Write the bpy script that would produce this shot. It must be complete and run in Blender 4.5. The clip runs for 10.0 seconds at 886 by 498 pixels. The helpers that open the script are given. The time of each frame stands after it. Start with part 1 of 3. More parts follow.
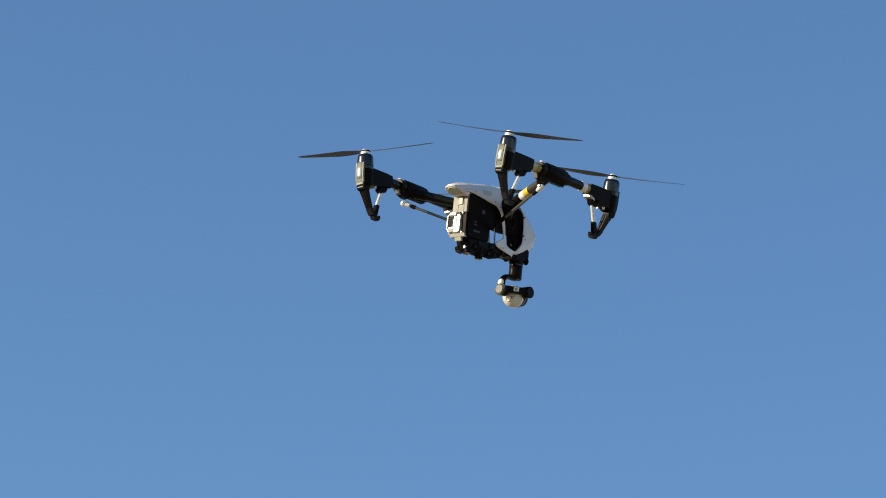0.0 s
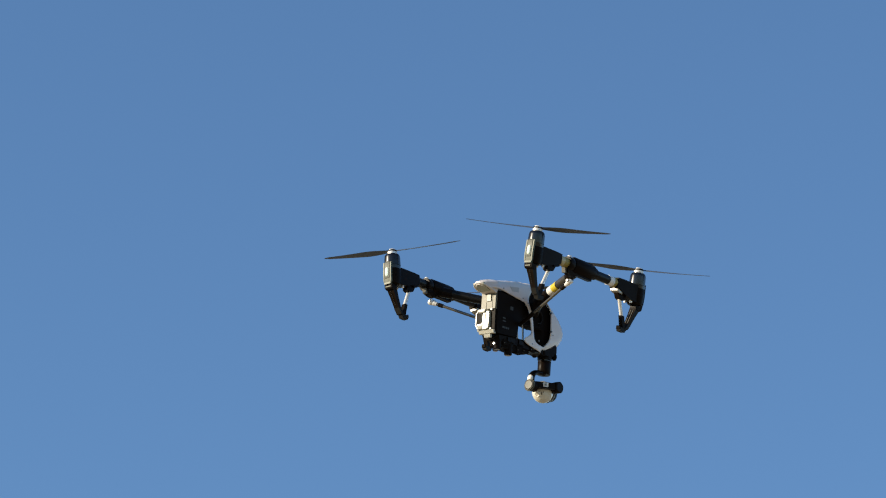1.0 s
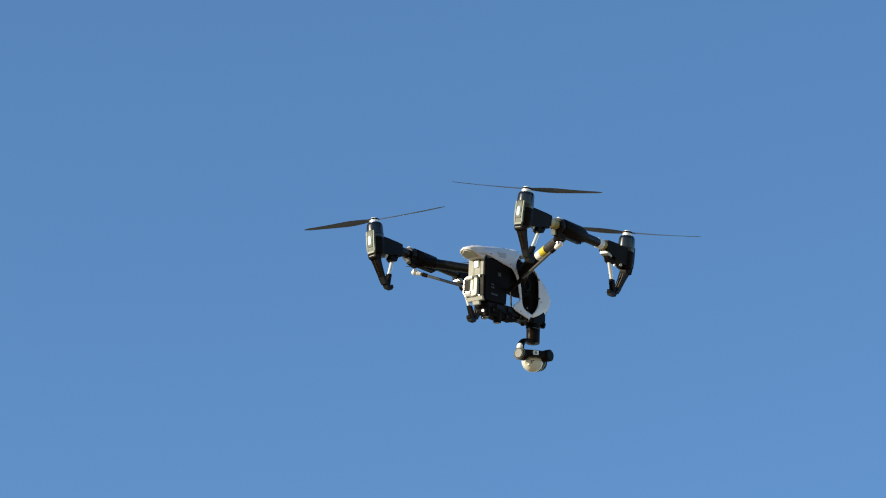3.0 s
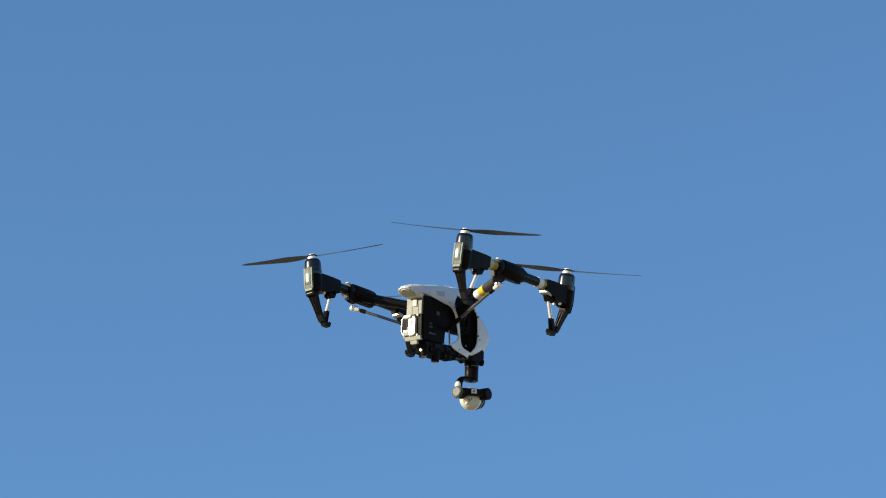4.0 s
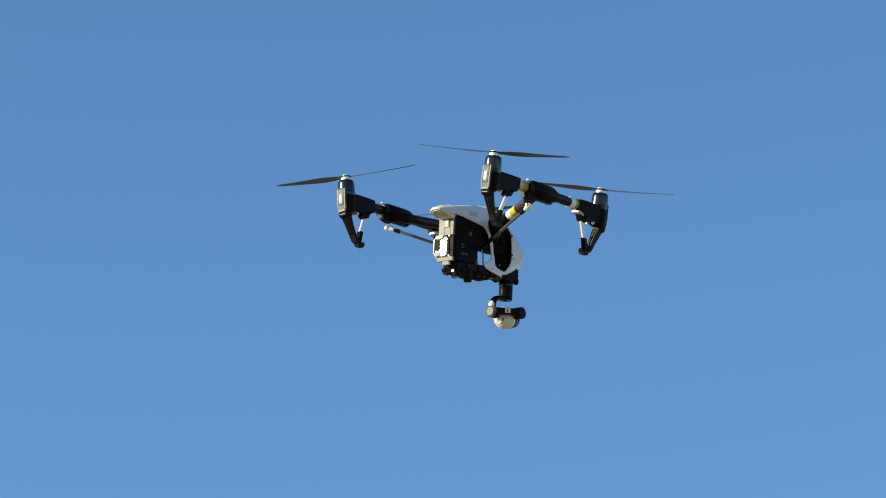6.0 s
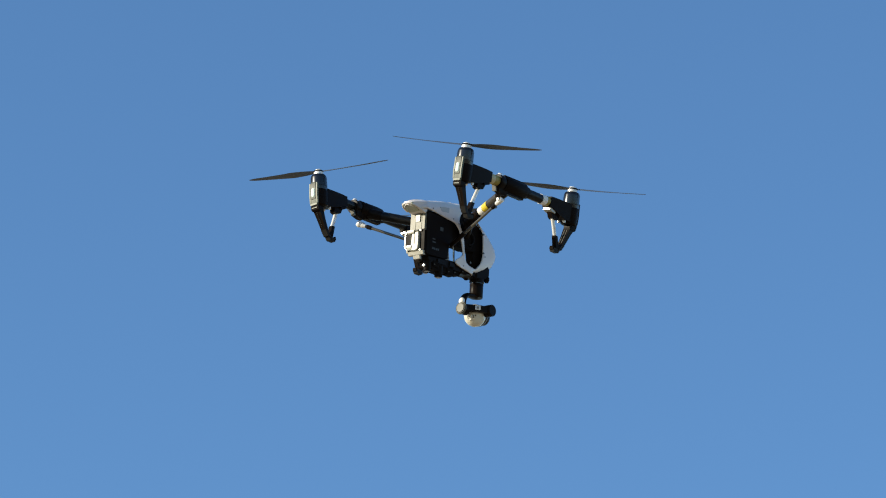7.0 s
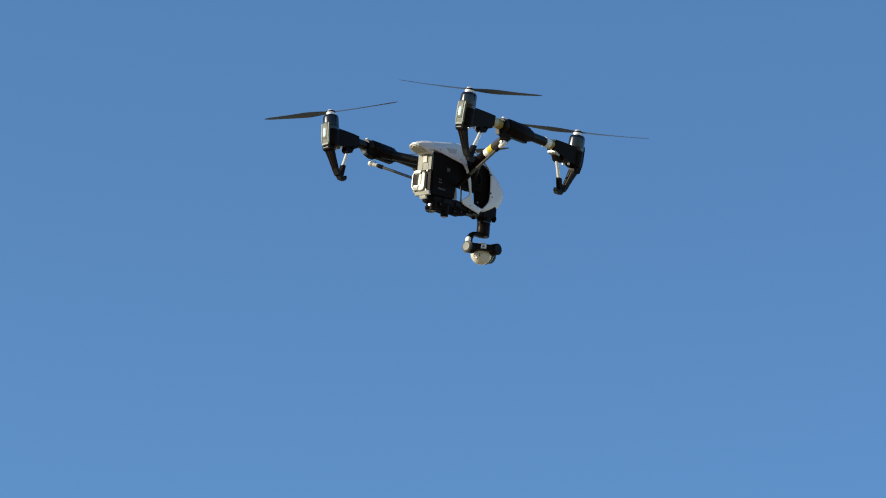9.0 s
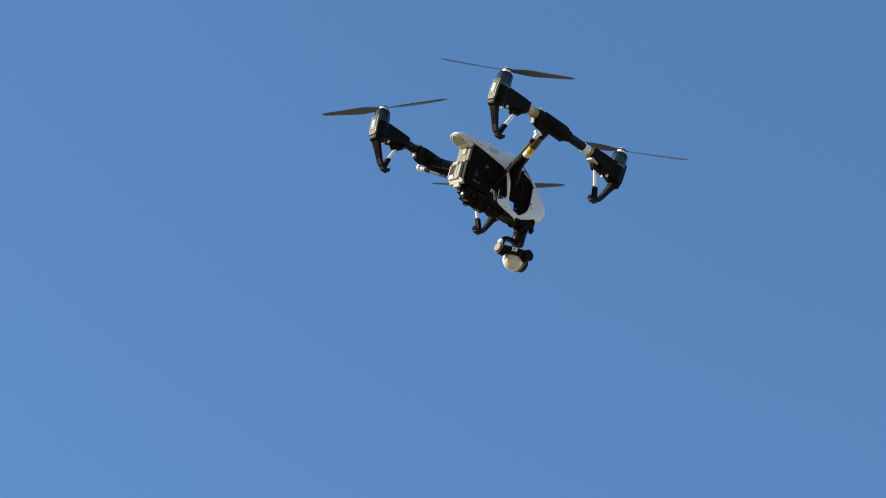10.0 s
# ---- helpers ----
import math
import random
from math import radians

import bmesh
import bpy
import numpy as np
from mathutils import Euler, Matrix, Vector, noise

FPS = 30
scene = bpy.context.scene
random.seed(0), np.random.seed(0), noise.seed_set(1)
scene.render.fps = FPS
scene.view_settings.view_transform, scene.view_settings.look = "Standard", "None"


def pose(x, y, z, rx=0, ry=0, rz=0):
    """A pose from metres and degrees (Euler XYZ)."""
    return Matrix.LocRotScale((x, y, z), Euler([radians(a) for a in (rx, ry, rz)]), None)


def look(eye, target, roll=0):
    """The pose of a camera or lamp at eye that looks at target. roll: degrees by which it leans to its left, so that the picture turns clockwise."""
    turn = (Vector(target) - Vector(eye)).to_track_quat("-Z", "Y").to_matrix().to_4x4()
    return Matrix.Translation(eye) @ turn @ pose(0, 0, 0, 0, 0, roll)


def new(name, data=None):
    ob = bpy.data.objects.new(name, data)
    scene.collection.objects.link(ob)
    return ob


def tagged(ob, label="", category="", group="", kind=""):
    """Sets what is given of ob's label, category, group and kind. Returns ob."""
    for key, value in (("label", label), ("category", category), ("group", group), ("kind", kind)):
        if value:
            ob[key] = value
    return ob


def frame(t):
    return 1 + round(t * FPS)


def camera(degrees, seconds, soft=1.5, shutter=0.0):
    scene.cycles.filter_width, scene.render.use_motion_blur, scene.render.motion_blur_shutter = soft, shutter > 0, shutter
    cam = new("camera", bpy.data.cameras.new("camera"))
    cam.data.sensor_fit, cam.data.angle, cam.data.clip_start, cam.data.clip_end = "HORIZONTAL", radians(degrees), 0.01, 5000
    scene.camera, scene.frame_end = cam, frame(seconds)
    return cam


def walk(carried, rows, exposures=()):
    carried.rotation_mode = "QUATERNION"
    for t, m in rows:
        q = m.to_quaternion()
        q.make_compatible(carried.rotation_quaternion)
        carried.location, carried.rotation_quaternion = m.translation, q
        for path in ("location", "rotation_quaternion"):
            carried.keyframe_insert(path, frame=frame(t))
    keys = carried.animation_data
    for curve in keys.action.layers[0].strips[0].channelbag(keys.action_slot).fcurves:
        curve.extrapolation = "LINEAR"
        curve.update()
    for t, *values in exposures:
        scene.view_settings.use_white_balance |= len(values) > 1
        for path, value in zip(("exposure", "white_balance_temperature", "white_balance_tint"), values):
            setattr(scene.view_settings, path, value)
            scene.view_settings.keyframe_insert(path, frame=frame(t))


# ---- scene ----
cam = camera(12.0, 10.0, 1.1)
HOVER = 6.8   # height of the rotor hubs above the ground
ROWS = [
    (0.0, 5.7000, -6.8997, 2.4196, 40.144, 24.847, 5.168),
    (0.1, 5.6733, -6.8973, 2.3490, 40.205, 25.454, 4.694),
    (0.2, 5.6466, -6.8950, 2.2785, 40.138, 25.999, 5.086),
    (0.3, 5.6199, -6.8926, 2.2079, 39.932, 26.445, 4.701),
    (0.4, 5.6032, -6.8934, 2.1800, 39.865, 26.652, 4.191),
    (0.5, 5.5866, -6.8943, 2.1520, 39.815, 26.894, 3.890),
    (0.6, 5.5769, -6.9172, 2.1889, 39.872, 26.781, 3.660),
    (0.7, 5.5671, -6.9401, 2.2258, 39.870, 26.763, 3.692),
    (0.8, 5.5574, -6.9630, 2.2627, 39.766, 26.788, 3.898),
    (0.9, 5.5516, -6.9896, 2.2886, 39.599, 26.823, 3.827),
    (1.0, 5.5457, -7.0162, 2.3145, 39.438, 26.713, 3.450),
    (1.1, 5.5380, -7.0028, 2.3225, 39.376, 26.749, 3.110),
    (1.2, 5.5302, -6.9894, 2.3305, 39.306, 26.721, 3.005),
    (1.3, 5.5225, -6.9760, 2.3385, 39.281, 26.650, 3.463),
    (1.4, 5.4969, -6.9703, 2.3144, 39.231, 26.741, 3.336),
    (1.5, 5.4713, -6.9646, 2.2902, 39.202, 26.810, 3.729),
    (1.6, 5.4381, -6.9571, 2.2869, 39.136, 26.769, 3.976),
    (1.7, 5.4050, -6.9497, 2.2837, 39.079, 26.760, 4.010),
    (1.8, 5.3718, -6.9422, 2.2804, 39.025, 26.793, 3.359),
    (1.9, 5.3145, -6.9488, 2.2439, 38.813, 27.040, 2.472),
    (2.0, 5.2571, -6.9554, 2.2074, 38.591, 27.281, 2.372),
    (2.1, 5.2575, -6.9550, 2.1964, 38.625, 27.300, 2.232),
    (2.2, 5.2579, -6.9546, 2.1854, 38.560, 27.335, 2.455),
    (3.3, 5.0298, -6.9006, 2.2152, 36.939, 28.025, 0.489),
    (3.4, 5.0164, -6.9212, 2.2265, 36.638, 28.047, 0.786),
    (3.5, 5.0031, -6.9419, 2.2379, 36.328, 28.054, 1.362),
    (3.6, 5.0441, -6.9322, 2.2946, 36.430, 27.799, 1.451),
    (3.7, 5.0852, -6.9226, 2.3513, 36.544, 27.532, 1.822),
    (3.8, 5.1262, -6.9129, 2.4080, 36.669, 27.208, 1.880),
    (3.9, 5.1576, -6.9326, 2.4736, 36.659, 26.766, 1.428),
    (4.0, 5.1890, -6.9522, 2.5392, 36.702, 26.329, 1.117),
    (4.1, 5.2310, -6.9492, 2.5773, 36.905, 26.071, 1.450),
    (4.2, 5.2729, -6.9462, 2.6154, 37.104, 25.825, 1.801),
    (4.3, 5.3565, -6.9404, 2.7025, 37.495, 25.269, 2.532),
    (4.4, 5.4400, -6.9346, 2.7897, 37.883, 24.726, 3.529),
    (4.5, 5.5236, -6.9288, 2.8768, 38.243, 24.146, 3.951),
    (4.6, 5.5385, -6.8939, 2.8429, 38.309, 24.362, 4.213),
    (4.7, 5.5535, -6.8590, 2.8091, 38.391, 24.567, 5.217),
    (4.8, 5.5684, -6.8241, 2.7752, 38.449, 24.723, 6.347),
    (4.9, 5.5928, -6.8336, 2.7920, 38.380, 24.473, 5.857),
    (5.0, 5.6172, -6.8431, 2.8089, 38.306, 24.213, 5.652),
    (5.1, 5.5988, -6.8251, 2.7754, 38.171, 24.327, 5.583),
    (5.2, 5.5805, -6.8070, 2.7420, 38.114, 24.418, 4.900),
    (5.3, 5.5621, -6.7890, 2.7085, 38.135, 24.493, 4.566),
    (5.4, 5.5454, -6.8078, 2.7021, 38.105, 24.356, 3.790),
    (5.5, 5.5288, -6.8266, 2.6957, 38.290, 24.202, 3.284),
    (5.6, 5.5323, -6.8532, 2.7360, 38.714, 23.769, 2.878),
    (5.7, 5.5358, -6.8797, 2.7764, 38.981, 23.407, 2.451),
    (6.8, 5.4101, -6.6289, 2.2602, 38.999, 27.172, 1.581),
    (6.9, 5.4317, -6.6594, 2.2905, 39.116, 26.815, 2.234),
    (7.0, 5.4533, -6.6899, 2.3207, 39.178, 26.469, 2.817),
    (7.1, 5.4196, -6.7569, 2.3312, 38.791, 26.298, 2.945),
    (7.2, 5.3858, -6.8239, 2.3418, 38.402, 26.401, 2.657),
    (7.3, 5.3508, -6.8600, 2.3229, 38.112, 26.825, 1.807),
    (7.4, 5.4264, -6.8598, 2.3942, 38.558, 26.645, 1.718),
    (7.5, 5.5021, -6.8596, 2.4655, 38.981, 26.293, 1.757),
    (7.6, 5.5267, -6.8698, 2.4661, 39.070, 26.062, 1.784),
    (7.7, 5.5512, -6.8800, 2.4668, 39.153, 25.792, 2.019),
    (7.8, 5.5758, -6.8902, 2.4674, 39.246, 25.509, 2.124),
    (7.9, 5.6024, -6.8648, 2.4479, 39.569, 25.384, 2.463),
    (8.0, 5.6290, -6.8395, 2.4284, 39.881, 25.273, 2.429),
    (8.1, 5.6317, -6.8347, 2.3729, 39.912, 25.330, 2.678),
    (8.2, 5.6343, -6.8299, 2.3173, 39.901, 25.417, 3.075),
    (8.3, 5.6370, -6.8251, 2.2618, 39.873, 25.497, 3.896),
    (8.4, 5.6865, -6.8407, 2.3332, 40.007, 24.872, 4.464),
    (8.5, 5.7360, -6.8563, 2.4047, 40.134, 24.298, 4.518),
    (8.6, 5.7227, -6.8709, 2.3650, 39.965, 24.446, 4.439),
    (8.7, 5.7094, -6.8855, 2.3252, 39.797, 24.668, 4.272),
    (8.8, 5.8027, -6.8089, 2.3278, 40.536, 24.697, 4.955),
    (8.9, 5.8960, -6.7322, 2.3305, 41.258, 24.732, 5.170),
    (9.0, 5.9893, -6.6556, 2.3331, 41.995, 24.757, 4.886),
    (9.1, 6.1190, -6.5753, 2.3569, 42.912, 24.570, 4.518),
    (9.2, 6.2487, -6.4950, 2.3807, 43.838, 24.324, 4.699),
    (9.3, 6.3545, -6.4203, 2.3940, 44.699, 24.130, 4.374),
    (9.4, 6.4650, -6.2959, 2.3766, 45.814, 24.142, 5.153),
    (9.5, 6.5387, -6.2040, 2.3816, 46.666, 23.990, 5.345),
    (9.6, 6.5874, -6.2484, 2.3206, 46.803, 23.944, 5.173),
    (9.7, 6.5675, -6.1808, 2.1449, 47.121, 24.809, 5.717),
    (9.8, 6.4975, -5.5929, 1.3950, 49.513, 29.602, 10.976),
    (9.9, 6.4150, -4.9591, 0.7760, 52.396, 34.158, 15.950),
    (10.0, 6.4107, -4.6761, 0.4735, 54.234, 36.746, 17.912),
]
EXPOSURES = [(0.0, 0.41, 6730, 8), (0.5, 0.46, 6730, 8), (1.0, 0.41, 6730, 8), (2.0, 0.48, 6650, 7), (3.5, 0.54, 6410, 4), (4.5, 0.43, 6410, 4), (5.0, 0.44, 6400, 4), (6.8, 0.50, 6330, 5), (7.0, 0.50, 6330, 5), (7.5, 0.44, 6310, 5), (8.0, 0.39, 6290, 5), (9.7, 0.36, 6280, 5), (9.9, 0.66, 6480, 6), (10.0, 0.73, 6500, 6)]
walk(cam, [(t, pose(x, y, z, 90 + climb, 0, bearing) @ pose(0, 0, 0, 0, 0, roll)) for t, x, y, z, bearing, climb, roll in ROWS], EXPOSURES)

# ---- sky and sun ----
WIND_TILT = Matrix.Rotation(radians(11.0), 3, Vector((math.cos(radians(40)), math.sin(radians(40)), 0)))   # the drone leans into the wind
SUN_WAY = (WIND_TILT @ Vector((-0.586, -0.72, 0.29))).normalized()   # from the drone towards the sun
sun_height = math.asin(SUN_WAY.z)
world = bpy.data.worlds.new("clear_sky")
scene.world = world
world.use_nodes = True
sky = world.node_tree.nodes.new("ShaderNodeTexSky")
sky.sky_type = "NISHITA"
sky.sun_disc = False
sky.sun_elevation = sun_height
sky.sun_rotation = math.atan2(SUN_WAY.x, SUN_WAY.y)
sky.altitude = 300
sky.air_density, sky.dust_density, sky.ozone_density = 1.0, 0.1, 4.5
back = world.node_tree.nodes["Background"]
back.inputs["Strength"].default_value = 0.15
world.node_tree.links.new(sky.outputs["Color"], back.inputs["Color"])

sun = new("sun", bpy.data.lights.new("sun", "SUN"))
sun.data.energy, sun.data.angle, sun.data.color = 4.6, radians(0.53), (1.0, 0.87, 0.68)
sun.matrix_world = look(SUN_WAY * 60 + Vector((0, 0, HOVER)), (0, 0, HOVER))


# ---- materials ----
def material(name, colour, rough, metal=0.0, vary=0.25, grain=600.0, bump=0.05, coat=0.0, blotch=25.0, shine=0.5, coat_rough=0.03):
    """Plastic, paint or metal with a fine grain and larger faint smudges."""
    mat = bpy.data.materials.new(name)
    mat.use_nodes = True
    nodes, links = mat.node_tree.nodes, mat.node_tree.links
    shader = nodes["Principled BSDF"]
    where = nodes.new("ShaderNodeTexCoord")
    fine, wide = nodes.new("ShaderNodeTexNoise"), nodes.new("ShaderNodeTexNoise")
    fine.inputs["Scale"].default_value, wide.inputs["Scale"].default_value = grain, blotch
    fine.inputs["Detail"].default_value, wide.inputs["Detail"].default_value = 3, 6
    for tex in (fine, wide):
        links.new(where.outputs["Object"], tex.inputs["Vector"])
    tone = nodes.new("ShaderNodeMix")
    tone.data_type = "RGBA"
    tone.inputs["A"].default_value = (*[c * (1 - vary) for c in colour], 1)
    tone.inputs["B"].default_value = (*[min(1, c * (1 + vary)) for c in colour], 1)
    both = nodes.new("ShaderNodeMath")
    both.operation = "MULTIPLY"
    both.inputs[1].default_value = 0.35
    links.new(fine.outputs["Fac"], both.inputs[0])
    add = nodes.new("ShaderNodeMath")
    add.operation = "MULTIPLY_ADD"
    add.inputs[1].default_value = 0.65
    links.new(wide.outputs["Fac"], add.inputs[0])
    links.new(both.outputs[0], add.inputs[2])
    links.new(add.outputs[0], tone.inputs["Factor"])
    links.new(tone.outputs["Result"], shader.inputs["Base Color"])
    gloss = nodes.new("ShaderNodeMapRange")
    gloss.inputs["To Min"].default_value, gloss.inputs["To Max"].default_value = max(0.04, rough - 0.08), min(1, rough + 0.1)
    links.new(wide.outputs["Fac"], gloss.inputs["Value"])
    links.new(gloss.outputs["Result"], shader.inputs["Roughness"])
    relief = nodes.new("ShaderNodeBump")
    relief.inputs["Strength"].default_value, relief.inputs["Distance"].default_value = bump, 0.001
    links.new(fine.outputs["Fac"], relief.inputs["Height"])
    links.new(relief.outputs["Normal"], shader.inputs["Normal"])
    shader.inputs["Metallic"].default_value = metal
    shader.inputs["Coat Weight"].default_value, shader.inputs["Coat Roughness"].default_value = coat, coat_rough
    shader.inputs["Specular IOR Level"].default_value = shine
    return mat


def carbon(name):
    """Woven carbon fibre under clear resin."""
    mat = material(name, (0.010, 0.010, 0.010), 0.32, vary=0.3, bump=0.04, shine=0.16)
    nodes, links = mat.node_tree.nodes, mat.node_tree.links
    shader = nodes["Principled BSDF"]
    where = nodes.new("ShaderNodeTexCoord")
    weave = nodes.new("ShaderNodeTexChecker")
    weave.inputs["Scale"].default_value = 350
    weave.inputs["Color1"].default_value, weave.inputs["Color2"].default_value = (0.0035, 0.0034, 0.0032, 1), (0.009, 0.0086, 0.008, 1)
    links.new(where.outputs["Object"], weave.inputs["Vector"])
    links.new(weave.outputs["Color"], shader.inputs["Base Color"])
    return mat


def glowing(name, colour, strength):
    mat = material(name, (0.55, 0.60, 0.52), 0.25, vary=0.12)
    shader = mat.node_tree.nodes["Principled BSDF"]
    shader.inputs["Emission Color"].default_value = (*colour, 1)
    shader.inputs["Emission Strength"].default_value = strength
    return mat


BLACK = material("black_plastic", (0.0090, 0.0056, 0.0037), 0.42, vary=0.45, blotch=60, shine=0.04)
SATIN = material("satin_black", (0.0094, 0.0060, 0.0040), 0.34, vary=0.4, blotch=60, shine=0.06)
BROWN_GREY = material("dark_brown_grey", (0.050, 0.043, 0.032), 0.34, vary=0.4, shine=0.4, blotch=70)
GLOSS = material("gloss_black_motor", (0.0050, 0.0036, 0.0026), 0.24, vary=0.2, bump=0.01, shine=0.6)
RUBBER = material("matt_rubber", (0.0082, 0.0054, 0.0038), 0.75, bump=0.15, shine=0.05)
CARBON = carbon("carbon_fibre")
WHITE = material("white_shell", (0.74, 0.67, 0.61), 0.36, vary=0.05, bump=0.03, blotch=40, coat=0.1)
IVORY = material("off_white_housing", (0.66, 0.62, 0.50), 0.22, vary=0.16, bump=0.03, coat=0.8, coat_rough=0.09, blotch=60)
SILVER = material("brushed_aluminium", (0.80, 0.78, 0.73), 0.36, metal=0.25, vary=0.1, bump=0.06)
STEEL = material("grey_steel", (0.40, 0.39, 0.36), 0.40, metal=0.8, vary=0.15)
PANEL = material("grey_green_lamp_panel", (0.070, 0.079, 0.054), 0.45, vary=0.3, shine=0.2, blotch=120)
BATTERY_END = material("warm_grey_battery_end", (0.155, 0.148, 0.112), 0.42, vary=0.3, shine=0.15, coat=0.012, coat_rough=0.2, blotch=90)
LATCH = material("glossy_silver_latch", (0.27, 0.26, 0.20), 0.34, vary=0.35, coat=0.25, coat_rough=0.10, bump=0.06, grain=250, blotch=160, shine=0.15)
HINGE = material("bright_painted_hinge", (0.42, 0.40, 0.33), 0.32, vary=0.35, blotch=150, coat=0.3, coat_rough=0.14, shine=0.3)
# Near-white alloy; also colours the ball that imitates the arm's glint.
ALLOY_GLINT = material("bright_alloy_and_glint", (0.86, 0.83, 0.75), 0.3, vary=0.08, coat=1.0, coat_rough=0.16)
BATTERY_CASE = material("matt_black_battery_case", (0.0078, 0.0046, 0.0031), 0.5, vary=0.5, blotch=45, shine=0.03)
SMOKED = material("smoky_translucent_plastic", (0.46, 0.45, 0.42), 0.3, vary=0.1)
CAP = material("warm_grey_cap", (0.060, 0.058, 0.038), 0.5, vary=0.18)
GREY = material("grey_plastic", (0.20, 0.20, 0.19), 0.4, vary=0.12)
PRINT = material("faded_grey_print", (0.032, 0.031, 0.030), 0.5, vary=0.35, blotch=200)
ROD = material("dull_anodised_rod", (0.075, 0.067, 0.052), 0.26, metal=0.2, vary=0.3, shine=0.9)
YELLOW = material("yellow_tape", (0.62, 0.46, 0.03), 0.5, vary=0.15, blotch=90)
MUSTARD = material("faded_mustard_tape", (0.30, 0.225, 0.045), 0.5, vary=0.2, blotch=110)
TAIL_COVER = material("speckled_tail_lamp_cover", (0.36, 0.37, 0.28), 0.3, vary=0.7, grain=420, blotch=230, bump=0.25, coat=0.6, coat_rough=0.1)
CREAM = material("aged_yellow_tape", (0.50, 0.42, 0.22), 0.5, vary=0.15, blotch=90)
WHITE_TAPE = material("white_tape", (0.78, 0.76, 0.70), 0.5, vary=0.08, blotch=90)
LED = glowing("green_white_led", (0.78, 1.0, 0.86), 0.26)
RAIL = material("pale_grey_green_rail", (0.125, 0.138, 0.098), 0.4, vary=0.25, shine=0.2, blotch=120)
OLIVE = material("dark_olive_tab", (0.045, 0.050, 0.034), 0.45, vary=0.25, shine=0.3, blotch=120)
FOOT = material("grey_rubber_foot", (0.014, 0.0125, 0.010), 0.6, vary=0.3, bump=0.15, shine=0.15)
STAMP = material("worn_raised_lettering", (0.011, 0.009, 0.006), 0.5, vary=0.4, blotch=300, shine=0.06)
# Pale trim tone; also colours the strips standing in for leg highlights.
PALE_TRIM_GLINT = material("pale_trim_and_glint", (0.095, 0.088, 0.066), 0.45, vary=0.35, shine=0.5, blotch=150)
GLASS = material("dark_lens", (0.01, 0.01, 0.014), 0.06, vary=0.1, bump=0.0, coat=1.0)
BLADE = material("dark_grey_rotor_blade", (0.092, 0.107, 0.126), 0.45, vary=0.2)


def bounce_ground():
    """Straw tone of the unseen ground, whose warm bounce lights the drone."""
    mat = material("unseen_straw_ground", (0.40, 0.30, 0.18), 0.95, vary=0.35, grain=30.0, bump=0.3, blotch=0.6, shine=0.2)
    mat.node_tree.nodes["Bump"].inputs["Distance"].default_value = 0.02
    return mat


# ---- mesh helpers ----
BASE = Vector((0, 0, 0.34))   # drone origin: lowest point of the camera, 0.34 m under the rotor hubs


def finish(bm, name, mat, angle=35):
    bmesh.ops.recalc_face_normals(bm, faces=bm.faces)
    mesh = bpy.data.meshes.new(name)
    bm.to_mesh(mesh)
    bm.free()
    mesh.materials.append(mat)
    for face in mesh.polygons:
        face.use_smooth = True
    mesh.set_sharp_from_angle(angle=radians(angle))
    return mesh


def part(name, bm, mat, parent, label="", angle=35):
    bmesh.ops.translate(bm, verts=bm.verts, vec=BASE)
    ob = new(name, finish(bm, name, mat, angle))
    ob.parent = parent
    if label:
        tagged(ob, label)
    return ob


def soften(bm, width, segments=2, sharper=30):
    edges = [e for e in bm.edges if len(e.link_faces) == 2 and e.calc_face_angle(0) > radians(sharper)]
    if edges and width:
        bmesh.ops.bevel(bm, geom=edges, offset=width, segments=segments, profile=0.5, affect="EDGES", clamp_overlap=True)
    return bm


def loft(rings):
    """A skin through rings of equally many points."""
    bm = bmesh.new()
    made = [[bm.verts.new(p) for p in ring] for ring in rings]
    n = len(made[0])
    for a, b in zip(made, made[1:]):
        for i in range(n):
            bm.faces.new((a[i], a[(i + 1) % n], b[(i + 1) % n], b[i]))
    bm.faces.new(made[0][::-1])
    bm.faces.new(made[-1])
    return bm


def box(x0, x1, y0, y1, z0, z1, round_=0.0015):
    return soften(loft([[(x0, y0, z), (x1, y0, z), (x1, y1, z), (x0, y1, z)] for z in (z0, z1)]), round_)


def prism(outline, x0, x1, round_=0.0015):
    """An outline of (y, z) pulled across from x0 to x1."""
    return soften(loft([[(x, y, z) for y, z in outline] for x in (x0, x1)]), round_)


def rod(a, b, profile, sides=24):
    """A turned body from a to b. profile: (distance along in metres, radius)."""
    a, b = Vector(a), Vector(b)
    way = (b - a).normalized()
    turn = way.to_track_quat("Z", "Y").to_matrix()
    rings = [[a + way * d + turn @ Vector((r * math.cos(k), r * math.sin(k), 0)) for k in (2 * math.pi * i / sides for i in range(sides))] for d, r in profile]
    return loft(rings)


def tube(a, b, r, r2=None, round_=0.0008, sides=20):
    length = (Vector(b) - Vector(a)).length
    r2 = r if r2 is None else r2
    e = min(round_, length / 3, r / 2)
    return rod(a, b, [(0, r - e), (e, r), (length - e, r2), (length, r2 - e)], sides)


def ball(centre, r, squash=(1, 1, 1), sides=24):
    bm = bmesh.new()
    bmesh.ops.create_uvsphere(bm, u_segments=sides, v_segments=sides // 2, radius=r)
    bmesh.ops.scale(bm, verts=bm.verts, vec=squash)
    bmesh.ops.translate(bm, verts=bm.verts, vec=centre)
    return bm


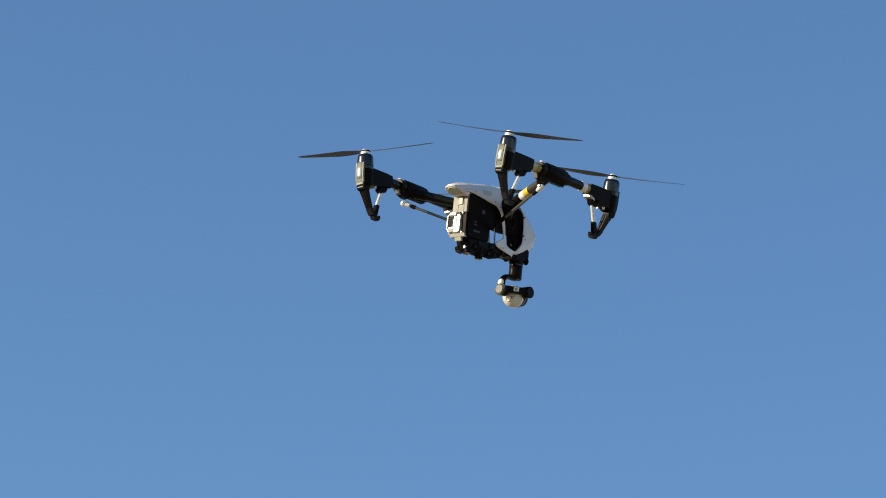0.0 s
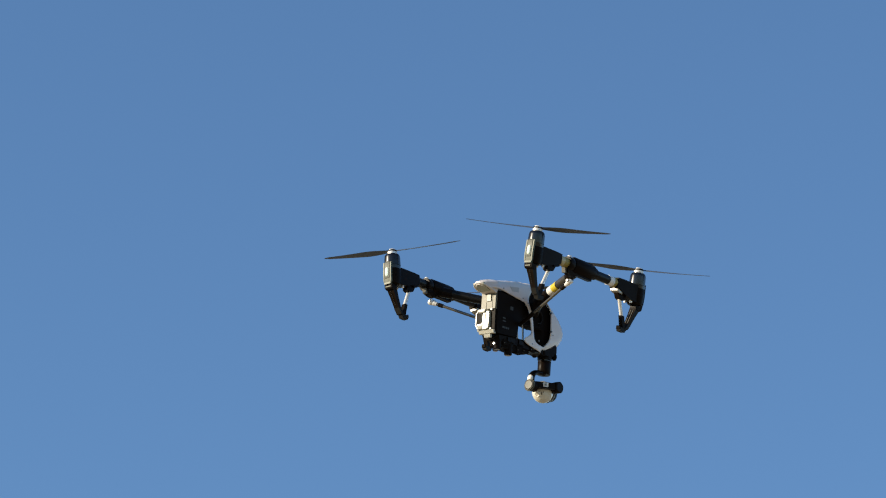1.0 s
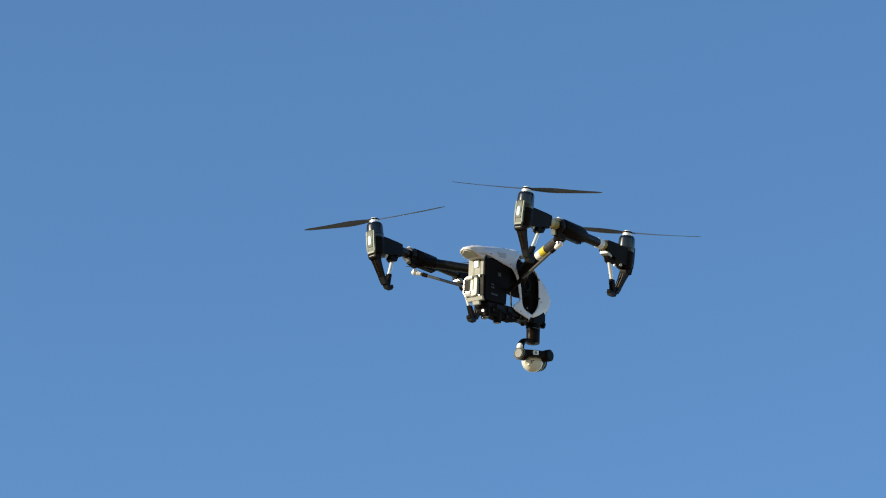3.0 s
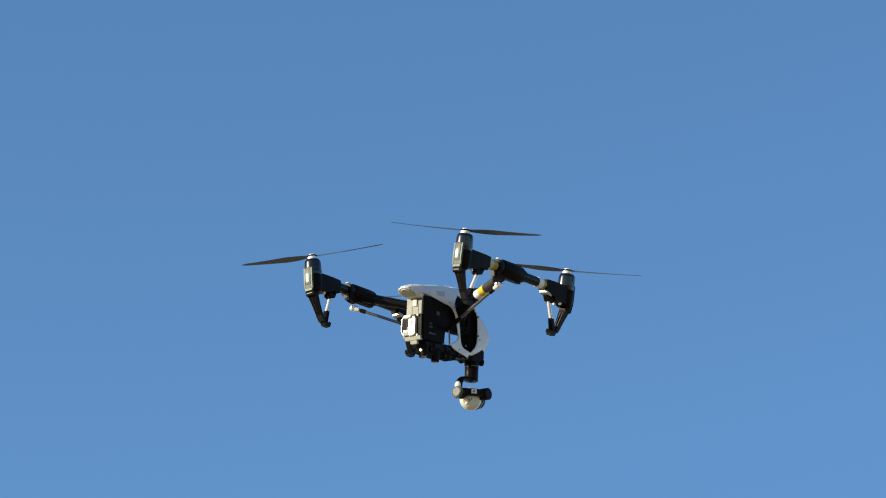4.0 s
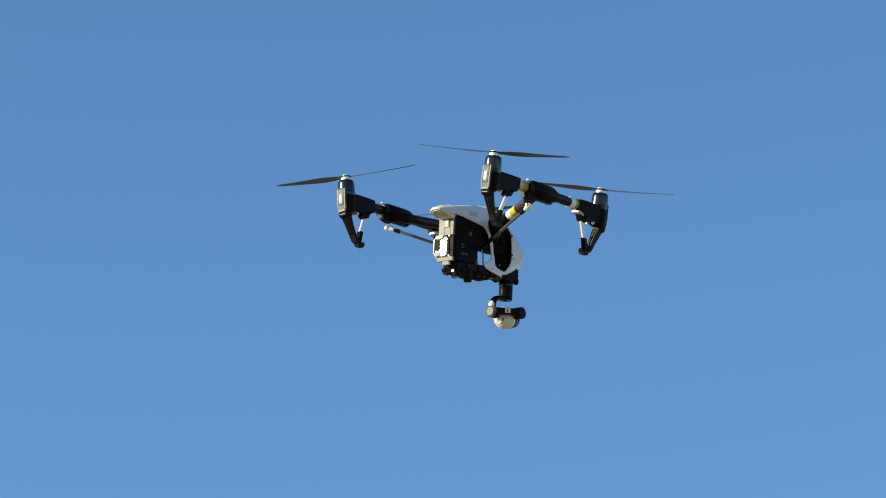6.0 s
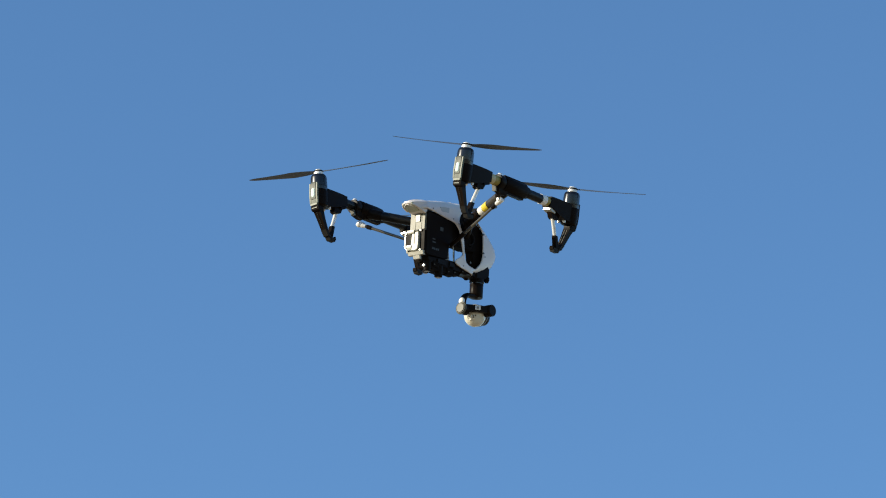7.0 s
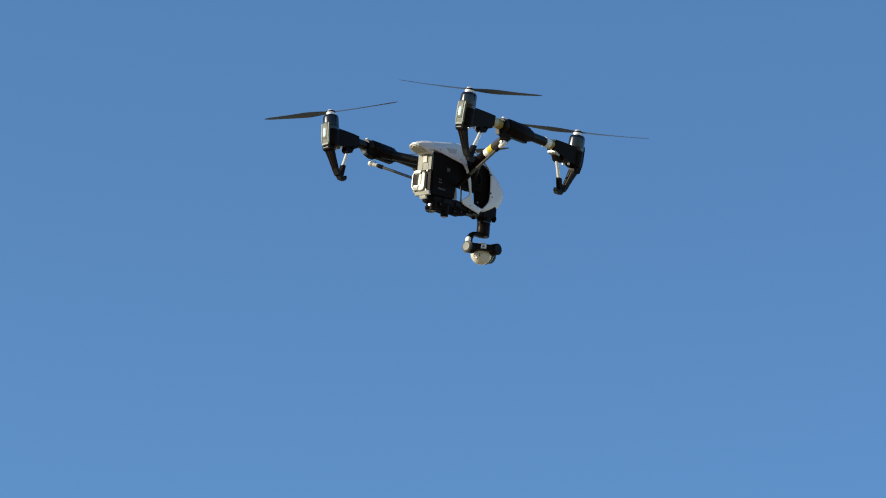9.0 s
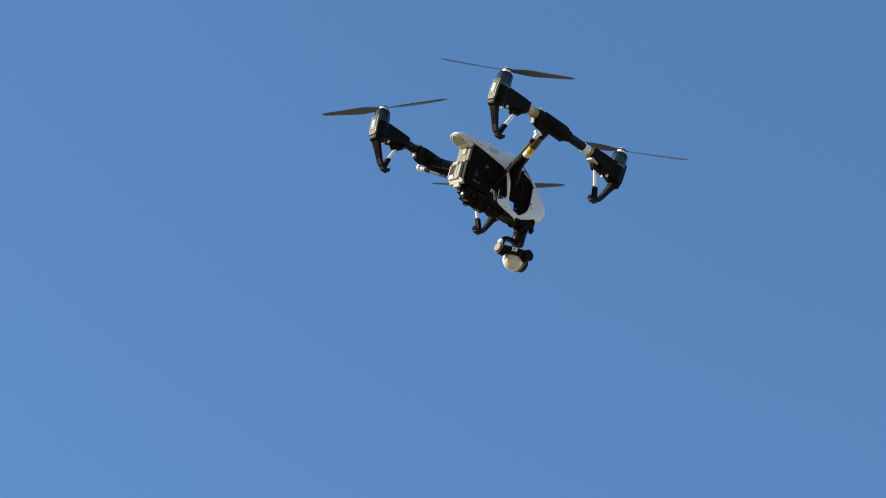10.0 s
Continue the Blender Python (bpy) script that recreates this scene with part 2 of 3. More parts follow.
def bent(points, radius, sides=14, flat=1.0):
    """A tube along a smooth line through the points."""
    pts = [Vector(p) for p in points]
    line = []
    for i in range(len(pts) - 1):
        p0, p1, p2, p3 = pts[max(i - 1, 0)], pts[i], pts[i + 1], pts[min(i + 2, len(pts) - 1)]
        for k in range(6):
            t = k / 6
            line.append(0.5 * (2 * p1 + (p2 - p0) * t + (2 * p0 - 5 * p1 + 4 * p2 - p3) * t * t + (3 * p1 - p0 - 3 * p2 + p3) * t ** 3))
    line.append(pts[-1])
    rings = []
    for i, p in enumerate(line):
        way = (line[min(i + 1, len(line) - 1)] - line[max(i - 1, 0)]).normalized()
        side = way.cross(Vector((1, 0, 0.01))).normalized()
        up = way.cross(side)
        rings.append([p + side * radius * math.cos(k) + up * radius * flat * math.sin(k) for k in (2 * math.pi * j / sides for j in range(sides))])
    return loft(rings)


def join(*parts):
    bm = bmesh.new()
    for piece in parts:
        mesh = bpy.data.meshes.new("joined")
        piece.to_mesh(mesh)
        piece.free()
        bm.from_mesh(mesh)
        bpy.data.meshes.remove(mesh)
    return bm


# ---- ground ----
# Added sheet, never in view; it throws warm light up at the drone.
bm = bmesh.new()
bmesh.ops.create_grid(bm, x_segments=40, y_segments=40, size=2400)
ground = tagged(new("ground", finish(bm, "ground", bounce_ground())), "unseen flat ground sheet, straw-toned for warm bounce light", "ground", kind="structure")

# ---- the drone ----
drone = new("camera_drone")
drone.location = Vector((0, 0, HOVER)) - WIND_TILT @ BASE
drone.rotation_euler = WIND_TILT.to_euler()
tagged(drone, "white and black four-rotor camera drone hovering with raised arms", "drone")

BOOM_X, BOOM_Z, LEAN_OUT = 0.2118, -0.057, 6.0   # the side booms, leaning outwards at the top


def beside(bm, side, end=1):
    """Takes a piece from boom coordinates (outwards, along, up) to its place on that side and end of the drone."""
    bmesh.ops.scale(bm, verts=bm.verts, vec=(side, end, 1))
    m = Matrix.Translation((side * BOOM_X, 0, BOOM_Z)) @ Matrix.Rotation(radians(side * LEAN_OUT), 4, "Y")
    bmesh.ops.transform(bm, matrix=m, verts=bm.verts)
    return bm


def upright(v, profile, sides=28):
    """A turned body on the rotor's axis at v along the boom; profile: (height, radius)."""
    return loft([[(r * math.cos(k), v + r * math.sin(k), w) for k in (2 * math.pi * i / sides for i in range(sides))] for w, r in profile])


def section(v, half, top, low):
    return [(-half, v, low), (half, v, low), (half, v, top), (-half, v, top)]


ROTOR = 0.1985


def blade(angle, spin):
    """One slim twisted rotor blade, 0.17 m long, from the hub outwards."""
    rings = []
    for i in range(15):
        f = i / 14
        r = 0.008 + 0.162 * f
        chord = 0.009 + 0.012 * math.sin(min(1, f * 2.6) * math.pi / 2) - 0.012 * max(0, f - 0.35) / 0.65
        if i == 14:
            chord *= 0.45
        twist = radians(24 - 17 * f) * spin
        thick = 0.0028 * (1 - 0.6 * f)
        ring = []
        for c, h in ((-0.5, 0), (-0.25, 0.5), (0.1, 0.55), (0.5, 0), (0.1, -0.4), (-0.25, -0.4)):
            a, b = c * chord, h * thick
            ring.append((r, a * math.cos(twist) - b * math.sin(twist), a * math.sin(twist) + b * math.cos(twist) + 0.004 * f * f))
        rings.append(ring)
    bm = loft(rings)
    bmesh.ops.rotate(bm, verts=bm.verts, cent=(0, 0, 0), matrix=Matrix.Rotation(radians(angle), 3, "Z"))
    return bm


def hub_place(side, end):
    return (side * (BOOM_X + 0.0525 * math.sin(radians(LEAN_OUT))), end * ROTOR, BOOM_Z + 0.0525 * math.cos(radians(LEAN_OUT)))


def rotor_pod(side, end, blade_angle):
    """Motor, propeller, lamp panel and landing leg at one end of a boom."""
    put = lambda bm: beside(bm, side, end)
    # motor with its bell and shaft
    motor = part("motor", put(upright(ROTOR, [(0.004, 0.017), (0.006, 0.0192), (0.0125, 0.0195), (0.0130, 0.0186), (0.0142, 0.0186), (0.0147, 0.0196), (0.0155, 0.01958), (0.0360, 0.01872), (0.0366, 0.0186), (0.0402, 0.0176), (0.0430, 0.0156), (0.0445, 0.0120)])), GLOSS, drone, "glossy black motor")
    part("prop_mount", put(upright(ROTOR, [(0.0440, 0.0108), (0.0446, 0.0114), (0.0500, 0.0114), (0.0508, 0.0104), (0.0512, 0.0090)])), SILVER, motor, "polished silver rotor mount")
    part("lock_ring", put(upright(ROTOR, [(0.0511, 0.0106), (0.0516, 0.0112), (0.0538, 0.0112), (0.0543, 0.0104)])), BLACK, motor)
    part("shaft_cap", put(upright(ROTOR, [(0.0542, 0.0092), (0.0556, 0.0090), (0.0572, 0.0070), (0.0578, 0.0035)])), SILVER, motor)
    propeller = part("propeller", put(upright(ROTOR, [(0.0500, 0.0075), (0.0505, 0.0085), (0.0545, 0.0085), (0.0550, 0.0075)])), BLADE, drone, "two-bladed dark propeller at rest")
    spin = side * end
    for turn in (0, 180):
        piece = blade(blade_angle + turn, spin)
        bmesh.ops.rotate(piece, verts=piece.verts, cent=(0, 0, 0), matrix=Matrix.Rotation(radians(side * LEAN_OUT), 3, "Y"))
        bmesh.ops.translate(piece, verts=piece.verts, vec=hub_place(side, end))
        part("blade", piece, BLADE, propeller)
    # pod: cup under the motor and the tapering socket for the boom
    cup = upright(ROTOR, [(-0.034, 0.0150), (-0.0315, 0.0185), (-0.020, 0.0198), (0.004, 0.0198), (0.0065, 0.0190)])
    socket = soften(loft([section(0.196, 0.0148, 0.0115, -0.030), section(0.165, 0.0145, 0.0120, -0.0285), section(0.135, 0.0136, 0.0124, -0.0195), section(0.118, 0.0124, 0.0122, -0.0132), section(0.110, 0.0118, 0.0119, -0.0120)]), 0.0085, 4)
    keel = soften(loft([section(0.152, 0.0070, -0.022, -0.0335), section(0.143, 0.0075, -0.020, -0.0365), section(0.130, 0.0070, -0.016, -0.0330), section(0.122, 0.0060, -0.014, -0.0210)]), 0.0015)
    pod = part("motor_pod", put(join(cup, socket, keel)), BLACK, drone, "black plastic motor pod")
    part("seam", put(upright(ROTOR, [(-0.0120, 0.0196), (-0.0117, 0.0202), (-0.0103, 0.0202), (-0.0100, 0.0196)])), SATIN, pod)
    part("clip", put(soften(loft([section(0.133, 0.0108, -0.0125, -0.0232), section(0.122, 0.0108, -0.0115, -0.0212), section(0.113, 0.0100, -0.0112, -0.0178)]), 0.0026, 3)), HINGE if end > 0 else BLACK, pod)
    for u in (-0.0085, 0.0085):
        part("screw", put(tube((u, 0.172, -0.0345), (u, 0.172, -0.0275), 0.0032)), SILVER, pod, "bright pod screw")
    # lamp panel on the outer face
    facing = PANEL if end < 0 else BLACK
    panel = part("lamp_panel", put(soften(loft([[(-h, v0, w), (h, v0, w), (h, v1, w), (-h, v1, w)] for w, h, v0, v1 in ((-0.0345, 0.0092, 0.2070, 0.2145), (-0.0315, 0.0106, 0.2070, 0.2180), (-0.012, 0.0118, 0.2070, 0.2190), (0.0185, 0.0118, 0.2070, 0.2175), (0.0208, 0.0108, 0.2070, 0.2160))]), 0.0012)), facing, drone, "grey-green lamp panel" if end < 0 else "black lamp panel")
    for u0, u1 in ((-0.0121, -0.0077), (0.0077, 0.0121)):
        part("rail", put(soften(loft([[(u0, v - 0.0040, w), (u1, v - 0.0040, w), (u1 - 0.0006, v, w), (u0 + 0.0006, v, w)] for w, v in ((-0.0290, 0.2186), (-0.0120, 0.2200), (0.0195, 0.2188))]), 0.0009)), RAIL if end < 0 else BLACK, panel, "pale edge rail" if end < 0 else "")
    part("tab", put(soften(loft([[(-h, 0.2165, w), (h, 0.2165, w), (h, v, w), (-h, v, w)] for w, h, v in ((-0.0200, 0.0058, 0.2194), (-0.0150, 0.0069, 0.2202), (0.0170, 0.0069, 0.2196), (0.0222, 0.0060, 0.2182))]), 0.001)), OLIVE if end < 0 else BLACK, panel, "dark olive lamp tab" if end < 0 else "")
    part("sill", put(box(-0.0096, 0.0096, 0.2120, 0.2190, -0.0345, -0.0302, 0.0009)), RAIL if end < 0 else BLACK, panel)
    low = -0.0045
    capsule = [(0.0044 * math.cos(k), 0.2198, low + (0.0066 if math.sin(k) > 0 else -0.0066) + 0.0044 * math.sin(k)) for k in (2 * math.pi * (i + 0.5) / 20 for i in range(20))]
    part("lamp_lens", put(soften(loft([capsule, [(u * 0.95, 0.2216, low + (w - low) * 0.97) for u, v, w in capsule], [(u * 0.6, 0.2228, low + (w - low) * 0.8) for u, v, w in capsule]]), 0.0004)), LED if end < 0 else GLASS, panel, "pale green-white lamp lens" if end < 0 else "dark lamp lens")
    joint = part("leg_joint", put(soften(loft([[(-h, 0.1980, w), (h, 0.1980, w), (h, v, w), (-h, v, w)] for w, h, v in ((-0.0470, 0.0096, 0.2112), (-0.0440, 0.0106, 0.2150), (-0.0352, 0.0110, 0.2165))]), 0.0010)), BLACK, drone, "black folding joint of the landing leg")
    part("joint_slot", put(box(-0.0078, 0.0072, 0.2120, 0.2168, -0.0412, -0.0394, 0.0005)), RAIL if end < 0 else PALE_TRIM_GLINT, joint, "thin pale slot")
    # landing leg with toe, strut and its socket
    shin = soften(loft([[(-h, v0, w), (h, v0, w), (h, v1, w), (-h, v1, w)] for w, h, v0, v1 in ((-0.028, 0.0105, 0.1950, 0.2150), (-0.040, 0.0098, 0.1955, 0.2125), (-0.062, 0.0083, 0.1872, 0.1990), (-0.085, 0.0070, 0.1768, 0.1865), (-0.100, 0.0063, 0.1670, 0.1765))]), 0.0016)
    leg = part("landing_leg", put(shin), SATIN, drone, "black tapered landing leg")
    part("toe", put(soften(loft([[(-h, v0, w), (h, v0, w), (h, v1, w), (-h, v1, w)] for w, h, v0, v1 in ((-0.1080, 0.0054, 0.1520, 0.1685), (-0.1052, 0.0060, 0.1506, 0.1704), (-0.0985, 0.0058, 0.1496, 0.1745))]), 0.0016)), FOOT, leg, "grey rubber foot")
    part("heel", put(soften(loft([[(-h, v0, w), (h, v0, w), (h, v1, w), (-h, v1, w)] for w, h, v0, v1 in ((-0.1030, 0.0056, 0.1475, 0.1560), (-0.0950, 0.0046, 0.1470, 0.1510))]), 0.001)), RUBBER, leg)
    part("shin_cover", put(soften(loft([[(-h, v - 0.0100, w), (h, v - 0.0100, w), (h, v, w), (-h, v, w)] for w, h, v in ((-0.0862, 0.0074, 0.1864), (-0.0995, 0.0069, 0.1774))]), 0.0010)), FOOT, leg, "grey lower shin cover")
    for k in range(9):   # row of small raised letters, too worn to read
        w = -0.050 - 0.0036 * k
        v = 0.2072 - (0.0204 / 0.036) * (-0.050 - w)
        part("print_bar", put(box(-0.0008, 0.0008, v - 0.0016, v + 0.0005, w - 0.0007, w + 0.0007, 0.0)), STAMP, leg)
    # Two pale strips, their colour in place of highlights along the hollow leg.
    for u in (-0.0040, 0.0026):
        part("leg_highlight", put(soften(loft([[(u, v - 0.0014, w), (u + 0.0016, v - 0.0014, w), (u + 0.0016, v + 0.002, w), (u, v + 0.002, w)] for w, v in ((-0.046, 0.1938), (-0.062, 0.1872), (-0.082, 0.1782))]), 0.0003)), PALE_TRIM_GLINT, leg, "pale strip painted as a leg highlight")
    strut = part("strut", put(tube((0, 0.1365, -0.028), (0, 0.1560, -0.073), 0.0044)), SILVER, drone, "bare aluminium brace")
    part("strut_socket", put(soften(loft([[(u + du, v + dv, w) for du, dv in ((-h, -h), (h, -h), (h, h), (-h, h))] for u, v, w, h in ((0, 0.1548, -0.0700, 0.0050), (0, 0.1600, -0.0860, 0.0052), (0, 0.1650, -0.0990, 0.0058))]), 0.0012)), BLACK, strut)


def boom(side):
    """Carbon side boom with its centre sleeve and hinge bracket."""
    put = lambda bm: beside(bm, side)
    along = lambda profile, sides=28: put(rod((0, 0, 0), (0, 1, 0), profile, sides))
    tube_ = part("boom_tube", along([(-0.1235, 0.0105), (-0.123, 0.011), (0.123, 0.011), (0.1235, 0.0105)]), CARBON, drone, "dark carbon-fibre boom")
    sleeve = part("boom_sleeve", along([(-0.0590, 0.0120), (-0.0588, 0.0168), (-0.0560, 0.0184), (0.0165, 0.0184), (0.0195, 0.0172), (0.0205, 0.0150), (0.0300, 0.0143), (0.0320, 0.0135), (0.0322, 0.0108)]), BLACK, drone, "black plastic boom sleeve")
    part("collar", along([(-0.0785, 0.0112), (-0.0780, 0.0158), (-0.0760, 0.0166), (-0.0620, 0.0166), (-0.0600, 0.0158), (-0.0598, 0.0112)]), SATIN, sleeve)
    part("bolt", put(tube((0, -0.0685, 0.0130), (0, -0.0685, 0.0204), 0.0062, 0.0054, 0.0014)), SILVER, sleeve, "bright clamp bolt")
    part("rib", put(box(-0.0030, 0.0030, -0.0540, 0.0180, 0.0150, 0.0200, 0.0010)), BLACK, sleeve)
    part("lower_rib", put(box(-0.0060, 0.0060, -0.0500, 0.0170, -0.0215, -0.0120, 0.0014)), BLACK, sleeve)
    part("hinge_bracket", put(soften(loft([[(-h, v0, w), (h * 0.7, v0, w), (h * 0.7, v1, w), (-h, v1, w)] for w, h, v0, v1 in ((-0.0270, 0.0070, -0.0600, -0.0470), (-0.0215, 0.0095, -0.0740, -0.0420), (-0.0080, 0.0120, -0.0790, -0.0380))]), 0.002)), BLACK, sleeve)
    part("hinge_plate", put(soften(loft([[(-0.0072, v0, w), (0.0030, v0, w), (0.0030, v1, w), (-0.0072, v1, w)] for w, v0, v1 in ((-0.0235, -0.0806, -0.0755), (-0.0110, -0.0838, -0.0786))]), 0.0012)), PALE_TRIM_GLINT, sleeve, "pale scuffed hinge plate")
    if side > 0:
        part("tape", along([(-0.1120, 0.0110), (-0.1118, 0.0116), (-0.0950, 0.0117), (-0.0948, 0.0111)]), CREAM, tube_, "faded cream tape")
        part("tape", along([(-0.0950, 0.0110), (-0.0948, 0.0117), (-0.0785, 0.0117), (-0.0783, 0.0111)]), MUSTARD, tube_, "worn yellow tape")
        part("tape", along([(0.0830, 0.0110), (0.0832, 0.0117), (0.1000, 0.0117), (0.1002, 0.0111)]), WHITE_TAPE, tube_, "white tape")
        part("tape", along([(0.1000, 0.0110), (0.1002, 0.0118), (0.1170, 0.0118), (0.1172, 0.0111)]), MUSTARD, tube_, "worn yellow tape")


ARM_WAY = Vector((-0.1803, 0.0743, -0.0418))   # inwards along a raised arm
LINK_WAY = Vector((-0.150, 0.0440, -0.0572))  # inwards along the thin link rod below it


def raised_arm(side):
    """Main carbon arm and the thin link rod beside it, from the boom down to the body."""
    flip = lambda p: (side * p[0], p[1], p[2])
    top = Vector((0.2055, -0.0291, -0.0631))
    at = lambda f: flip(top + ARM_WAY * f)
    arm = part("main_arm", tube(at(0.02), at(0.93), 0.0104), CARBON, drone, "raised carbon-fibre arm")
    part("arm_clamp", tube(at(0.0), at(0.18), 0.0130, 0.0120), SATIN, arm)
    part("arm_ferrule", tube(at(0.19), at(0.405), 0.0108), BROWN_GREY if side > 0 else CARBON, arm)
    part("arm_root", tube(at(0.635), at(0.945), 0.0116, 0.0118, 0.003), SATIN, arm)
    part("arm_knuckle", tube(at(0.86), flip(Vector((0.010, 0.066, -0.124))), 0.0112, 0.0120, 0.003), SATIN, arm)
    if side > 0:
        part("tape", tube(at(0.415), at(0.517), 0.0110), YELLOW, arm, "bright yellow tape")
        part("tape", tube(at(0.517), at(0.612), 0.0110), WHITE_TAPE, arm, "white tape")
    start = Vector((0.2055, -0.0539, -0.0961))
    on = lambda f: flip(start + LINK_WAY * f)
    link = part("link_rod", tube(on(0.02), on(1.0), 0.0034), ROD, drone, "thin dull grey link rod")
    part("rod_end", rod(on(-0.02), on(0.10), [(0, 0.0040), (0.002, 0.0062), (0.010, 0.0064), (0.014, 0.0052), (0.018, 0.0046), (0.0185, 0.0040)]), SILVER, link, "bright metal rod end")
    part("ball_joint", soften(ball(on(-0.01), 0.0092 if side < 0 else 0.0078, (1, 1, 0.82), 12), 0.0008), ALLOY_GLINT, link)
    part("rod_collar", tube(on(0.11), on(0.19), 0.0050), SATIN, link)
    part("rod_foot", tube(on(0.86), on(1.2), 0.0055, 0.0045), SATIN, link)
    part("rod_pin", tube(flip(start + Vector((0, -0.010, 0.002))), flip(start + Vector((0, 0.012, 0.004))), 0.0036), STEEL, link)


for side_ in (-1, 1):
    boom(side_)
    raised_arm(side_)
for side_, end_, angle_ in ((-1, -1, 200), (1, -1, 30), (1, 1, 211), (-1, 1, 32)):
    rotor_pod(side_, end_, angle_)

# ---- body shell ----
CROWN = [(-0.138, -0.098), (-0.133, -0.089), (-0.122, -0.083), (-0.095, -0.0755), (-0.062, -0.0695), (-0.020, -0.0605), (0.028, -0.0530), (0.062, -0.0535), (0.098, -0.0690), (0.138, -0.0925),
         (0.162, -0.1085), (0.180, -0.1250), (0.189, -0.1430), (0.182, -0.1630), (0.166, -0.1800), (0.139, -0.1960), (0.111, -0.2085), (0.099, -0.2120)]
UNDER = [(0.072, -0.2105), (0.0440, -0.2062), (0.0270, -0.2025), (0.0208, -0.1975), (0.0232, -0.1915), (0.0350, -0.1845), (0.0440, -0.1765), (0.0455, -0.1670), (0.0388, -0.1450), (0.0315, -0.1240), (0.0195, -0.1115),
         (0.010, -0.1070), (-0.014, -0.1050), (-0.049, -0.1010), (-0.090, -0.0985), (-0.118, -0.1020)]
OPENING = [(0.0275, -0.0930), (0.042, -0.0690), (0.060, -0.0645), (0.096, -0.0805), (0.1165, -0.1010), (0.1220, -0.1470), (0.1185, -0.1735), (0.1010, -0.1945), (0.0945, -0.1972), (0.080, -0.1962), (0.0630, -0.1920),
           (0.0545, -0.1790), (0.0486, -0.1450), (0.0412, -0.1240), (0.0315, -0.1080)]


def from_line(p, line):
    best = 9.0
    for a, b in zip(line, line[1:]):
        a, b = Vector(a), Vector(b)
        f = max(0, min(1, (p - a).dot(b - a) / (b - a).length_squared))
        best = min(best, (p - a - (b - a) * f).length)
    return best


def smooth_loop(points, steps=5):
    out, n = [], len(points)
    for i in range(n):
        p0, p1, p2, p3 = (Vector(points[(i + k) % n]) for k in (-1, 0, 1, 2))
        for k in range(steps):
            t = k / steps
            out.append(0.5 * (2 * p1 + (p2 - p0) * t + (2 * p0 - 5 * p1 + 4 * p2 - p3) * t * t + (3 * p1 - p0 - 3 * p2 + p3) * t ** 3))
    return out


def shell_half(side):
    """One half of the hood: an outline with the arm opening, bulged outwards from the ridge."""
    bm = bmesh.new()
    for loop in (CROWN + UNDER, OPENING):
        pts = smooth_loop(loop, steps=3)
        verts = [bm.verts.new((0, p.x, p.y)) for p in pts]
        for a, b in zip(verts, verts[1:] + verts[:1]):
            bm.edges.new((a, b))
    bmesh.ops.triangle_fill(bm, use_beauty=True, use_dissolve=False, edges=bm.edges, normal=(1, 0, 0))
    for axis, low, high in ((Vector((0, 1, 0)), -0.14, 0.19), (Vector((0, 0, 1)), -0.21, -0.05)):
        for i in range(int((high - low) / 0.005)):
            bmesh.ops.bisect_plane(bm, geom=bm.verts[:] + bm.edges[:] + bm.faces[:], dist=1e-6, plane_co=axis * (low + 0.005 * i), plane_no=axis)
    for v in bm.verts:
        p = Vector((v.co.y, v.co.z))
        d = min(1.0, from_line(p, CROWN) / 0.024)
        full = 0.0245 - 0.006 * max(0, p.x - 0.09) / 0.09
        full *= 1 - 0.5 * (max(0, -0.092 - p.x) / 0.045) ** 2
        v.co.x = side * full * math.sqrt(max(0.0, 1 - (1 - d) ** 2))
    return bm


shell = part("body_shell", join(shell_half(1), shell_half(-1)), WHITE, drone, "white moulded plastic body shell", 50)
bm = bmesh.new()
bm.from_mesh(shell.data)
bmesh.ops.remove_doubles(bm, verts=bm.verts, dist=0.0004)
bmesh.ops.recalc_face_normals(bm, faces=bm.faces)
bm.to_mesh(shell.data)
bm.free()
skin = shell.modifiers.new("thickness", "SOLIDIFY")
skin.thickness, skin.offset = 0.0022, -1
tail_rings = []
for y_, half_, top_, low_ in ((-0.1375, 0.0075, -0.0905, -0.0945), (-0.1340, 0.0135, -0.0885, -0.0965), (-0.1260, 0.0180, -0.0860, -0.0995), (-0.1120, 0.0205, -0.0830, -0.1045), (-0.0930, 0.0215, -0.0785, -0.1090), (-0.0880, 0.0215, -0.0780, -0.1060)):
    tail_rings.append([(-half_, y_, low_ + 0.002), (-half_ * 0.8, y_, low_), (half_ * 0.8, y_, low_), (half_, y_, low_ + 0.002), (half_, y_, top_ - 0.004), (half_ * 0.6, y_, top_), (-half_ * 0.6, y_, top_), (-half_, y_, top_ - 0.004)])
part("tail_cap", soften(loft(tail_rings), 0.001), WHITE, shell)
part("tail_rim", bent([(-0.0205, -0.108, -0.1045), (-0.0180, -0.126, -0.0990), (-0.0105, -0.1355, -0.0955), (0.0, -0.1385, -0.0945), (0.0105, -0.1355, -0.0955), (0.0180, -0.126, -0.0990), (0.0208, -0.110, -0.1040), (0.0215, -0.094, -0.1088)], 0.0021), WHITE, shell)
part("tail_lamp", prism([(-0.1368, -0.0940), (-0.1345, -0.0985), (-0.1250, -0.1022), (-0.1080, -0.1080), (-0.1080, -0.1040), (-0.1340, -0.0920)], -0.0150, 0.0152, 0.0014), TAIL_COVER, shell, "speckled tail lamp cover")
